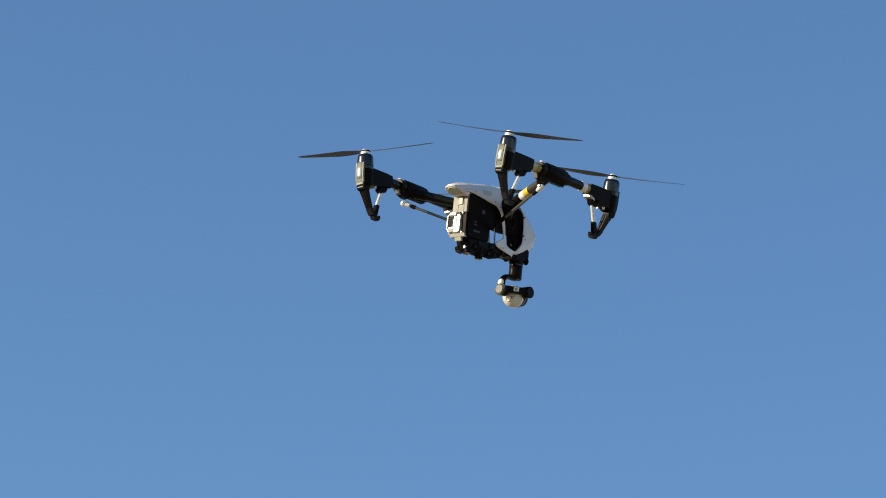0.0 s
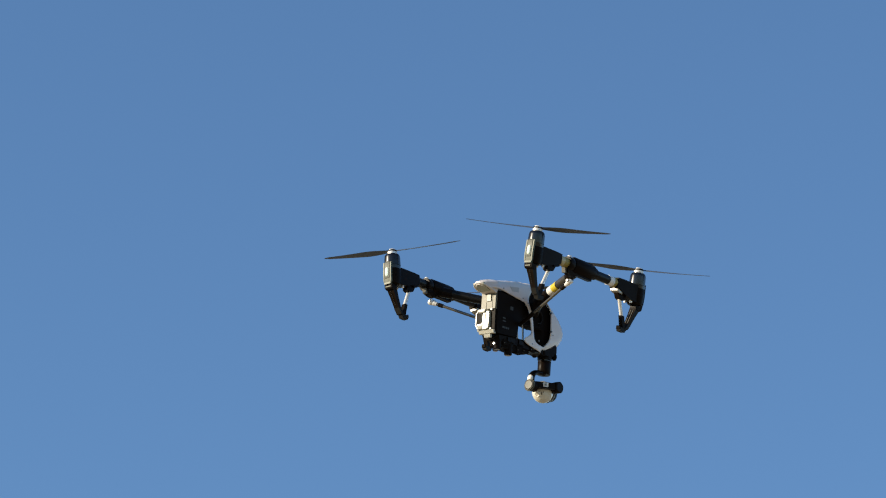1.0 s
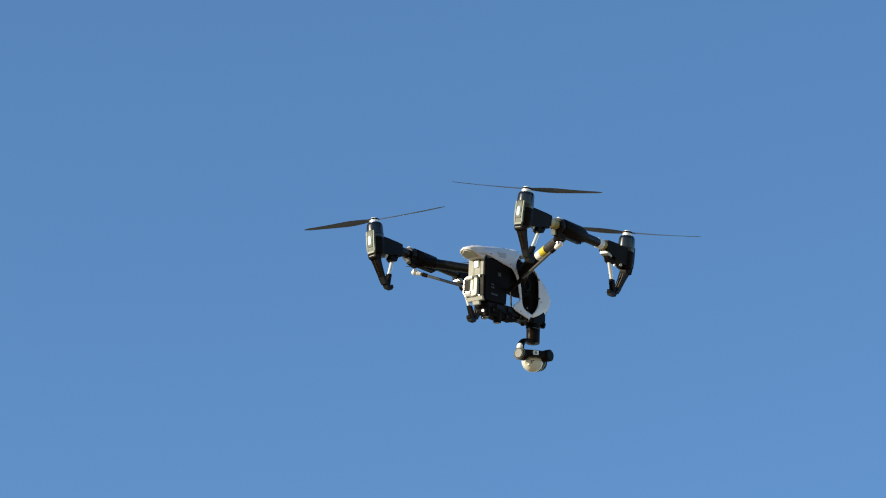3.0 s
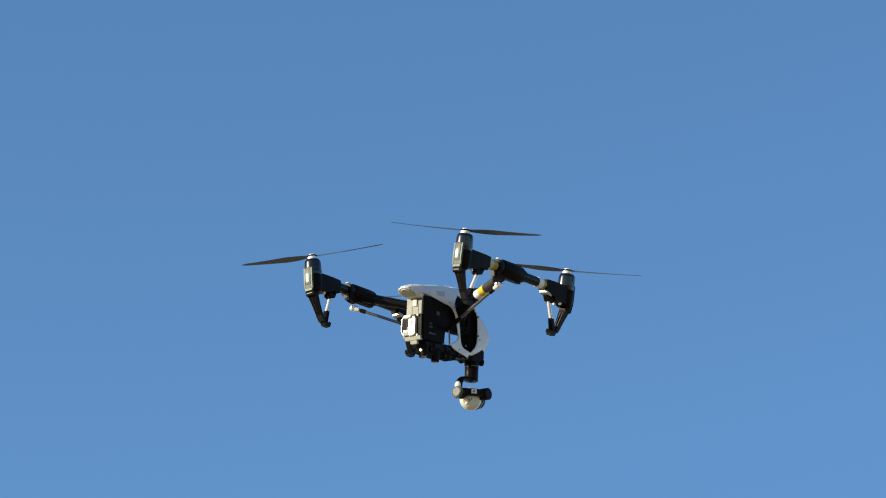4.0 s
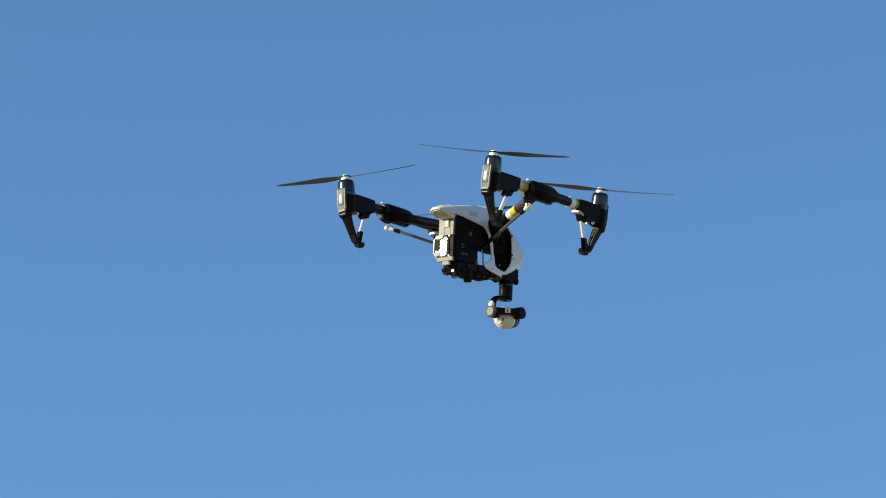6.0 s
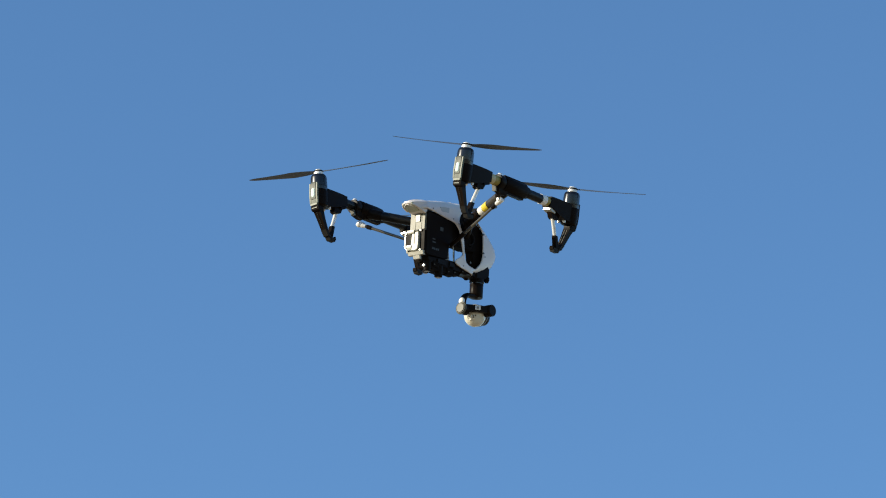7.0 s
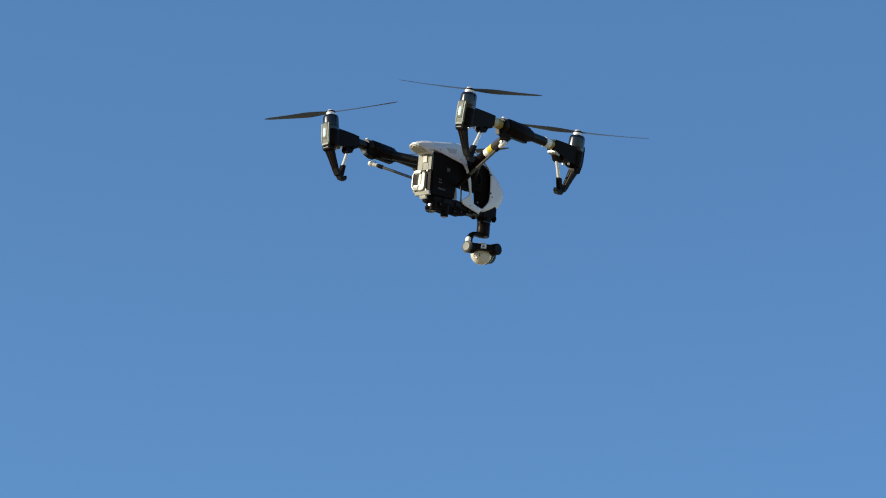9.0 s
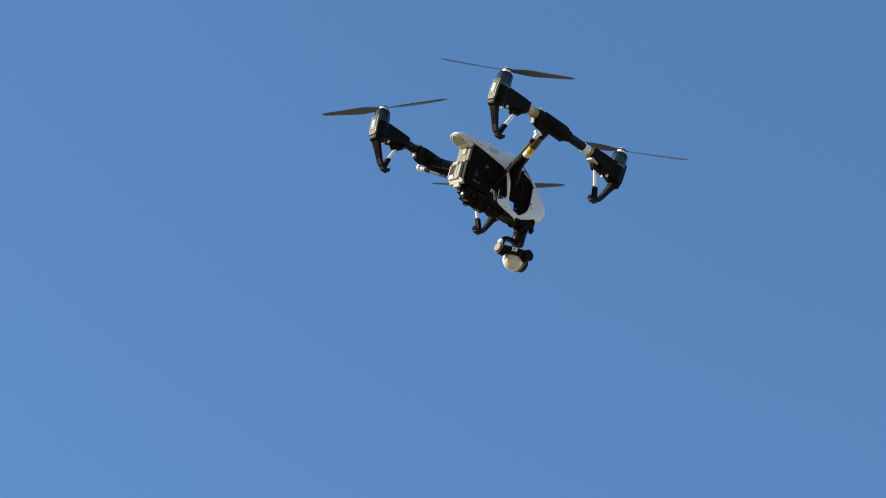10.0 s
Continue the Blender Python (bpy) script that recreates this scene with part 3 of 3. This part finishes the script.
for y_, z_ in ((-0.070, -0.093), (0.0052, -0.0990), (0.0255, -0.1060), (0.0500, -0.2000), (0.128, -0.160)):
    part("shell_screw", tube((0.0235, y_, z_), (0.0255, y_, z_), 0.0017), GREY, shell)
part("side_vent", prism([(-0.045, -0.0830), (-0.012, -0.0775), (-0.0128, -0.0895), (-0.038, -0.0925)], 0.0215, 0.0249, 0.0006), SMOKED, shell)

# ---- battery and chassis ----
battery = part("battery", prism([(-0.0880, -0.1030), (0.0020, -0.1060), (0.0060, -0.1500), (-0.0040, -0.1600), (-0.0080, -0.1985), (-0.0800, -0.2040), (-0.0860, -0.2000)], -0.0235, 0.0235, 0.003), BATTERY_CASE, drone, "black slab battery pushed into the tail")
part("end_plate", prism([(-0.0915, -0.1045), (-0.0870, -0.1040), (-0.0860, -0.1478), (-0.0905, -0.1478)], -0.0215, 0.0215, 0.0016), BATTERY_END, battery, "warm-grey battery end plate")
part("lower_plate", prism([(-0.0905, -0.1482), (-0.0860, -0.1482), (-0.0850, -0.2030), (-0.0890, -0.2030)], -0.0225, 0.0225, 0.0016), BATTERY_CASE, battery)
for x0_, x1_ in ((-0.0205, -0.0055), (-0.0042, 0.0120), (0.0133, 0.0212)):
    part("upper_panel", prism([(-0.0936, -0.1070), (-0.0900, -0.1070), (-0.0900, -0.1465), (-0.0944, -0.1465)], x0_, x1_, 0.0014), BATTERY_END, battery)
part("charge_button", prism([(-0.0965, -0.1110), (-0.0940, -0.1110), (-0.0938, -0.1285), (-0.0962, -0.1285)], -0.0032, 0.0084, 0.0018), LATCH, battery, "bright square charge button")
def oblong(cx, cz, half_w, half_h, y, pitch=0.0, steps=7):
    """A rounded rectangle in the tail's plane; pitch leans it back as it rises."""
    r = min(half_w, half_h) * 0.72
    out = []
    for k, (sx, sz) in enumerate(((1, 1), (-1, 1), (-1, -1), (1, -1))):
        for i in range(steps):
            a = math.pi / 2 * (k + i / (steps - 1))
            z = sz * (half_h - r) + r * math.sin(a)
            out.append((cx + sx * (half_w - r) + r * math.cos(a), y + z * math.tan(radians(pitch)), cz + z))
    return out


LATCH_LEAN = 2.8
latch = part("latch", loft([oblong(-0.0032, -0.1735, w_, h_, y_) for w_, h_, y_ in
                            ((0.0130, 0.0250, -0.0890), (0.0130, 0.0250, -0.0958), (0.0126, 0.0246, -0.0976), (0.0117, 0.0237, -0.0990), (0.0112, 0.0232, -0.0994), (0.0106, 0.0226, -0.0990), (0.0102, 0.0222, -0.0980), (0.0100, 0.0220, -0.0960))]),
             LATCH, battery, "rounded release latch with a raised rim")
part("latch_plate", loft([oblong(-0.0032, -0.1735, w_, h_, y_, LATCH_LEAN) for w_, h_, y_ in ((0.0097, 0.0217, -0.0950), (0.0097, 0.0217, -0.0972), (0.0093, 0.0213, -0.0976))]), LATCH, latch, "flat mirror-bright latch plate")
# The bar stands proud of the plate; its grey paints the groove's shade.
groove_y = 0.0043 * math.tan(radians(LATCH_LEAN))
part("latch_groove_shade", loft([oblong(-0.0041, -0.1692, w_, 0.0120, y_ + groove_y, LATCH_LEAN) for w_, y_ in ((0.0017, -0.0965), (0.0017, -0.0978), (0.0015, -0.0980))]), BATTERY_END, latch, "raised grey bar painted as a groove's shade")
part("latch_hinge", prism([(-0.1000, -0.1478), (-0.0895, -0.1470), (-0.0895, -0.1570), (-0.0985, -0.1560), (-0.1004, -0.1530)], -0.0235, -0.0055, 0.0026), HINGE, latch, "bright hinge knuckle")
part("latch_hinge", prism([(-0.1000, -0.1830), (-0.0895, -0.1830), (-0.0895, -0.1950), (-0.0985, -0.1945), (-0.1004, -0.1885)], -0.0240, -0.0110, 0.0028), HINGE, latch, "bright hinge knuckle")
part("slot_frame", soften(loft([[(x - 0.0011, -0.0985, z), (x + 0.0011, -0.0985, z), (x + 0.0011, -0.0900, z), (x - 0.0011, -0.0900, z)] for x, z in ((-0.0246, -0.1500), (-0.0304, -0.1560), (-0.0308, -0.1850), (-0.0250, -0.1930))]), 0.0006), HINGE, latch, "thin bright frame of the side slot")
part("side_catch", prism([(-0.0985, -0.1560), (-0.0900, -0.1560), (-0.0900, -0.1850), (-0.0975, -0.1840)], -0.0295, -0.0158, 0.0020), BLACK, battery)
part("side_recess", prism([(-0.0935, -0.1475), (-0.0880, -0.1475), (-0.0880, -0.1965), (-0.0930, -0.1965)], 0.0088, 0.0217, 0.0008), BLACK, battery)
part("ledge", prism([(-0.0965, -0.1980), (-0.0880, -0.1965), (-0.0860, -0.2065), (-0.0935, -0.2060)], -0.0230, 0.0205, 0.0024), HINGE, battery, "bright lower ledge")
part("lower_lip", prism([(-0.0945, -0.2075), (-0.0880, -0.2065), (-0.0860, -0.2150), (-0.0920, -0.2150)], -0.0080, 0.0100, 0.0026), HINGE, battery)
part("bracket", soften(loft([[(x - 0.0022, -0.0960, z), (x + 0.0022, -0.0960, z), (x + 0.0022, -0.0860, z), (x - 0.0022, -0.0860, z)] for x, z in ((-0.0335, -0.1690), (-0.0310, -0.1790), (-0.0240, -0.2000))]), 0.0010), BATTERY_END, battery, "pale side bracket")
for z_ in (-0.1495, -0.1960):
    part("catch_screw", tube((0.0124, -0.0975, z_), (0.0124, -0.0900, z_), 0.0026), HINGE, battery)
for i, (y_, z_, w_, h_) in enumerate(((-0.0660, -0.1650, 0.0100, 0.0030), (-0.0660, -0.1720, 0.0120, 0.0030), (-0.0660, -0.1880, 0.0055, 0.0045), (-0.0590, -0.1880, 0.0045, 0.0045), (-0.0525, -0.1875, 0.0045, 0.0045), (-0.0460, -0.1870, 0.0045, 0.0045), (-0.0400, -0.1380, 0.0110, 0.0085))):
    part("print_bar", prism([(y_, z_), (y_ + w_, z_ + 0.0003), (y_ + w_, z_ + h_ + 0.0003), (y_, z_ + h_)], 0.0232, 0.0241, 0.0), PRINT, battery)

chassis = part("chassis", join(
    prism([(-0.080, -0.0990), (0.000, -0.0900), (0.050, -0.0700), (0.110, -0.0880), (0.150, -0.1150), (0.158, -0.1500), (0.060, -0.1560), (0.006, -0.1540), (0.000, -0.1060), (-0.080, -0.1040)], -0.0120, 0.0120, 0.002),
    prism([(0.098, -0.1500), (0.158, -0.1500), (0.150, -0.1720), (0.118, -0.1980), (0.104, -0.1980), (0.104, -0.1800)], -0.0110, 0.0110, 0.003)), RUBBER, drone, "dark chassis inside the shell")
for s_ in (-1, 1):
    part("pivot_drum", rod((s_ * 0.006, 0.056, -0.116), (s_ * 0.020, 0.050, -0.116), [(0, 0.017), (0.002, 0.018), (0.015, 0.017), (0.018, 0.014), (0.0185, 0.008)]), RUBBER, chassis)
    part("gear_ring", rod((s_ * 0.010, 0.072, -0.132), (s_ * 0.0165, 0.072, -0.132), [(0, 0.0235), (0.004, 0.0235), (0.0055, 0.022), (0.0055, 0.018), (0.003, 0.0175), (0.003, 0.006)]), RUBBER, chassis)
    part("pivot_pin", tube((s_ * 0.014, 0.088, -0.182), (s_ * 0.0150, 0.088, -0.182), 0.0026), PALE_TRIM_GLINT, chassis)
    part("gear_rim", bent([(s_ * 0.0172, 0.078 + 0.0150 * math.cos(radians(k)), -0.1270 + 0.0150 * math.sin(radians(k))) for k in range(-100, 81, 20)], 0.0011, 8), FOOT, chassis, "dull grey gear rim")
for y_, z_ in ((0.1180, -0.1080), (0.1212, -0.1525)):
    part("shell_catch", prism([(y_ - 0.0035, z_ + 0.0010), (y_ + 0.0010, z_ + 0.0026), (y_ + 0.0042, z_ + 0.0004), (y_ + 0.0012, z_ - 0.0022), (y_ - 0.0030, z_ - 0.0020)], 0.0190, 0.0246, 0.0008), BROWN_GREY, shell, "small scuffed catch on the opening's rim")
belly = part("belly_plate", join(
    prism([(-0.072, -0.2060), (0.010, -0.1970), (0.060, -0.1960), (0.100, -0.2030), (0.096, -0.2115), (0.050, -0.2150), (-0.050, -0.2180), (-0.070, -0.2150)], -0.0190, 0.0190, 0.003),
    box(-0.015, 0.015, 0.012, 0.050, -0.222, -0.213, 0.002)), BLACK, drone, "black belly plate with sensors")
for x_, y_, r_, z_ in ((0.010, -0.064, 0.0088, -0.2385), (0.010, -0.022, 0.0100, -0.2435), (-0.014, -0.040, 0.0080, -0.2340)):
    sensor = part("sensor", tube((x_, y_, -0.214), (x_, y_, z_), r_, r_ * 0.92, 0.0015), BLACK, belly)
    part("sensor_face", tube((x_, y_, z_ + 0.001), (x_, y_, z_ - 0.0008), r_ * 0.7), GLASS, sensor)
# Silver dot added where a glint shows among the sensors.
part("sensor_glint", tube((0.0085, -0.0760, -0.2265), (0.0085, -0.0700, -0.2265), 0.0034), SILVER, belly, "small bright dot painted as a sensor glint")
for x_, y_, z_, w_, d_, h_ in ((0.012, 0.010, -0.2165, 0.014, 0.022, 0.016), (0.008, 0.036, -0.2140, 0.016, 0.020, 0.0110), (0.016, -0.044, -0.2150, 0.008, 0.020, 0.010), (-0.008, -0.004, -0.2150, 0.016, 0.030, 0.014), (0.018, 0.058, -0.2080, 0.006, 0.018, 0.009)):
    block = part("sensor_housing", box(x_ - w_ / 2, x_ + w_ / 2, y_ - d_ / 2, y_ + d_ / 2, z_ - h_, z_ + 0.004, 0.0030), RUBBER, belly)
    part("screw", tube((x_ + w_ / 2 - 0.002, y_ - d_ / 4, z_ - h_ / 2), (x_ + w_ / 2 + 0.0008, y_ - d_ / 4, z_ - h_ / 2), 0.0016), PALE_TRIM_GLINT, block)
part("side_clip", box(0.0180, 0.0215, -0.040, -0.012, -0.2140, -0.2040, 0.0012), SATIN, belly)
part("side_clip", box(0.0180, 0.0212, 0.004, 0.022, -0.2110, -0.2010, 0.0012), SATIN, belly)
part("cable", bent([(0.004, 0.036, -0.150), (0.004, 0.037, -0.168), (0.004, 0.0385, -0.186), (0.004, 0.040, -0.200)], 0.0021), BLACK, belly)
part("white_cable", bent([(0.005, 0.033, -0.154), (0.0055, 0.0335, -0.166), (0.005, 0.0350, -0.178), (0.005, 0.037, -0.200)], 0.0012), IVORY, belly)
part("sensor_bridge", soften(loft([[(-0.012, -0.064, z_), (0.017, -0.064 + d_, z_), (0.017, 0.004 - d_, z_), (-0.012, 0.004, z_)] for z_, d_ in ((-0.2315, 0.010), (-0.2280, 0.003), (-0.2130, 0.0))]), 0.003), RUBBER, belly)

# ---- gimbal and its camera ----
mount = part("gimbal_mount", prism([(0.088, -0.2020), (0.120, -0.1900), (0.146, -0.1760), (0.155, -0.1830), (0.155, -0.1990), (0.142, -0.2090), (0.105, -0.2130), (0.088, -0.2110)], -0.0170, 0.0170, 0.003), BLACK, drone, "black gimbal mounting plate")
for x_, y_ in ((-0.013, 0.108), (0.013, 0.108), (-0.013, 0.152), (0.013, 0.152)):
    part("damper", rod((x_, y_, -0.200), (x_, y_, -0.216), [(0, 0.004), (0.003, 0.0062), (0.008, 0.0066), (0.013, 0.0050), (0.015, 0.0040)]), RUBBER, mount)
gimbal = part("yaw_motor", rod((0, 0.132, -0.206), (0, 0.132, -0.256), [(0, 0.0160), (0.004, 0.0172), (0.012, 0.0172), (0.0125, 0.0130), (0.0165, 0.0130), (0.017, 0.0152), (0.018, 0.0158), (0.047, 0.0158), (0.049, 0.0148)]), SATIN, drone, "black gimbal yaw motor")
part("neck_ring", rod((0, 0.132, -0.2175), (0, 0.132, -0.2225), [(0, 0.0128), (0.0008, 0.0138), (0.0042, 0.0138), (0.005, 0.0128)]), GLOSS, gimbal)
part("motor_badge", rod((0, 0.132, -0.2215), (0, 0.132, -0.2265), [(0, 0.0158), (0.001, 0.0161), (0.004, 0.0161), (0.005, 0.0158)]), BLACK, gimbal)
part("gimbal_arm", bent([(0, 0.130, -0.252), (0, 0.112, -0.2535), (0, 0.094, -0.258), (0, 0.085, -0.270), (0, 0.085, -0.288)], 0.0062, flat=1.5), SATIN, drone, "curved black gimbal arm")
roll = part("roll_motor", rod((0.0015, 0.0755, -0.2910), (0.0015, 0.0985, -0.2910), [(0, 0.0115), (0.001, 0.0132), (0.004, 0.0136), (0.021, 0.0132), (0.023, 0.011)], 28), SATIN, drone, "gimbal roll motor")
part("motor_cap", rod((0.0015, 0.0740, -0.2910), (0.0015, 0.0770, -0.2910), [(0, 0.0122), (0.0006, 0.0130), (0.0030, 0.0132)], 28), CAP, roll, "warm-grey motor cap")
part("cap_groove", rod((0.0015, 0.0737, -0.2910), (0.0015, 0.0742, -0.2910), [(0, 0.0116), (0.0005, 0.0118)], 28), RUBBER, roll)
part("cap_face", rod((0.0015, 0.0732, -0.2910), (0.0015, 0.0740, -0.2910), [(0, 0.0102), (0.0004, 0.0106), (0.0008, 0.0106)], 28), CAP, roll)
part("cap_ring", rod((0.0015, 0.0764, -0.2910), (0.0015, 0.0795, -0.2910), [(0, 0.0136), (0.0006, 0.0150), (0.0025, 0.0152), (0.0031, 0.014)], 28), CAP, roll)
part("cap_gap", rod((0.0015, 0.0792, -0.2910), (0.0015, 0.0815, -0.2910), [(0, 0.0142), (0.0005, 0.0146), (0.0023, 0.0142)], 28), RUBBER, roll)
# Near-white ball stands in for a sun glint on the arm's end.
part("arm_glint", ball((0.0000, 0.0812, -0.2738), 0.0090, (0.9, 0.72, 1.0)), ALLOY_GLINT, roll, "pale ball painted as a glint on the arm")
yoke = part("yoke", soften(loft([[(x + a, y + b, -0.2875 + c) for a, b, c in ((-0.005, 0.006, -0.0075), (0.005, -0.006, -0.0075), (0.005, -0.006, 0.0075), (-0.005, 0.006, 0.0075))] for x, y in ((0.004, 0.094), (0.022, 0.112), (0.034, 0.134))]), 0.002), SATIN, drone, "black gimbal yoke")
part("sticker", soften(loft([[(0.0282 + a, 0.1062 + b, -0.2865 + c) for a, b in ((-0.0042, -0.0046), (0.0042, 0.0046), (0.0036, 0.0054), (-0.0048, -0.0038))] for c in (-0.0052, 0.0052)]), 0.0), WHITE_TAPE, yoke, "small white sticker with unreadable print")
part("print_bar", soften(loft([[(0.0287 + a, 0.1057 + b, -0.2865 + c) for a, b in ((-0.0022, -0.0024), (0.0012, 0.0013), (0.0006, 0.0020), (-0.0028, -0.0017))] for c in (-0.0030, 0.0026)]), 0.0), GREY, yoke)
part("pitch_motor", rod((0.0180, 0.142, -0.2870), (0.0440, 0.142, -0.2870), [(0, 0.0125), (0.001, 0.0136), (0.017, 0.0140), (0.0172, 0.0128), (0.0190, 0.0128), (0.0195, 0.0140), (0.0245, 0.0138), (0.026, 0.0120)], 28), SATIN, drone, "black gimbal pitch motor")
camera_head = part("camera_head", ball((-0.0008, 0.1328, -0.2960), 0.0278, (0.92, 0.97, 0.96), 32), IVORY, drone, "off-white rounded camera housing")
part("lens_barrel", rod((0, 0.152, -0.2960), (0, 0.167, -0.2960), [(0, 0.0195), (0.006, 0.0192), (0.010, 0.0180), (0.014, 0.0170), (0.015, 0.0160)], 28), SATIN, camera_head)
part("lens", rod((0, 0.1665, -0.2960), (0, 0.1690, -0.2960), [(0, 0.0140), (0.001, 0.0140), (0.0025, 0.0120)], 28), GLASS, camera_head)
HEAD = Vector((-0.0008, 0.1328, -0.2960))


def on_head(yaw, pitch, out=0.0280):
    """A point on the camera housing; yaw from its back towards its right side."""
    a, b = radians(yaw), radians(pitch)
    return HEAD + Vector((math.sin(a) * math.cos(b) * 0.92, -math.cos(a) * math.cos(b) * 0.97, math.sin(b) * 0.96)) * out


part("rear_curve", bent([on_head(8 + 13 * math.cos(radians(k)), -24 + 12 * math.sin(radians(k))) for k in range(20, 341, 40)], 0.0013, 8), ALLOY_GLINT, camera_head, "bright curved line on the housing")
part("badge_bar", bent([on_head(30, -12), on_head(33, -18), on_head(34, -26)], 0.0011, 8), CAP, camera_head)
part("badge_bar", bent([on_head(42, -10), on_head(44, -15)], 0.0011, 8), CAP, camera_head)
part("seam_ring", rod((0, 0.1500, -0.2955), (0, 0.1530, -0.2955), [(0, 0.0222), (0.001, 0.0230), (0.003, 0.0222)], 32), GREY, camera_head)
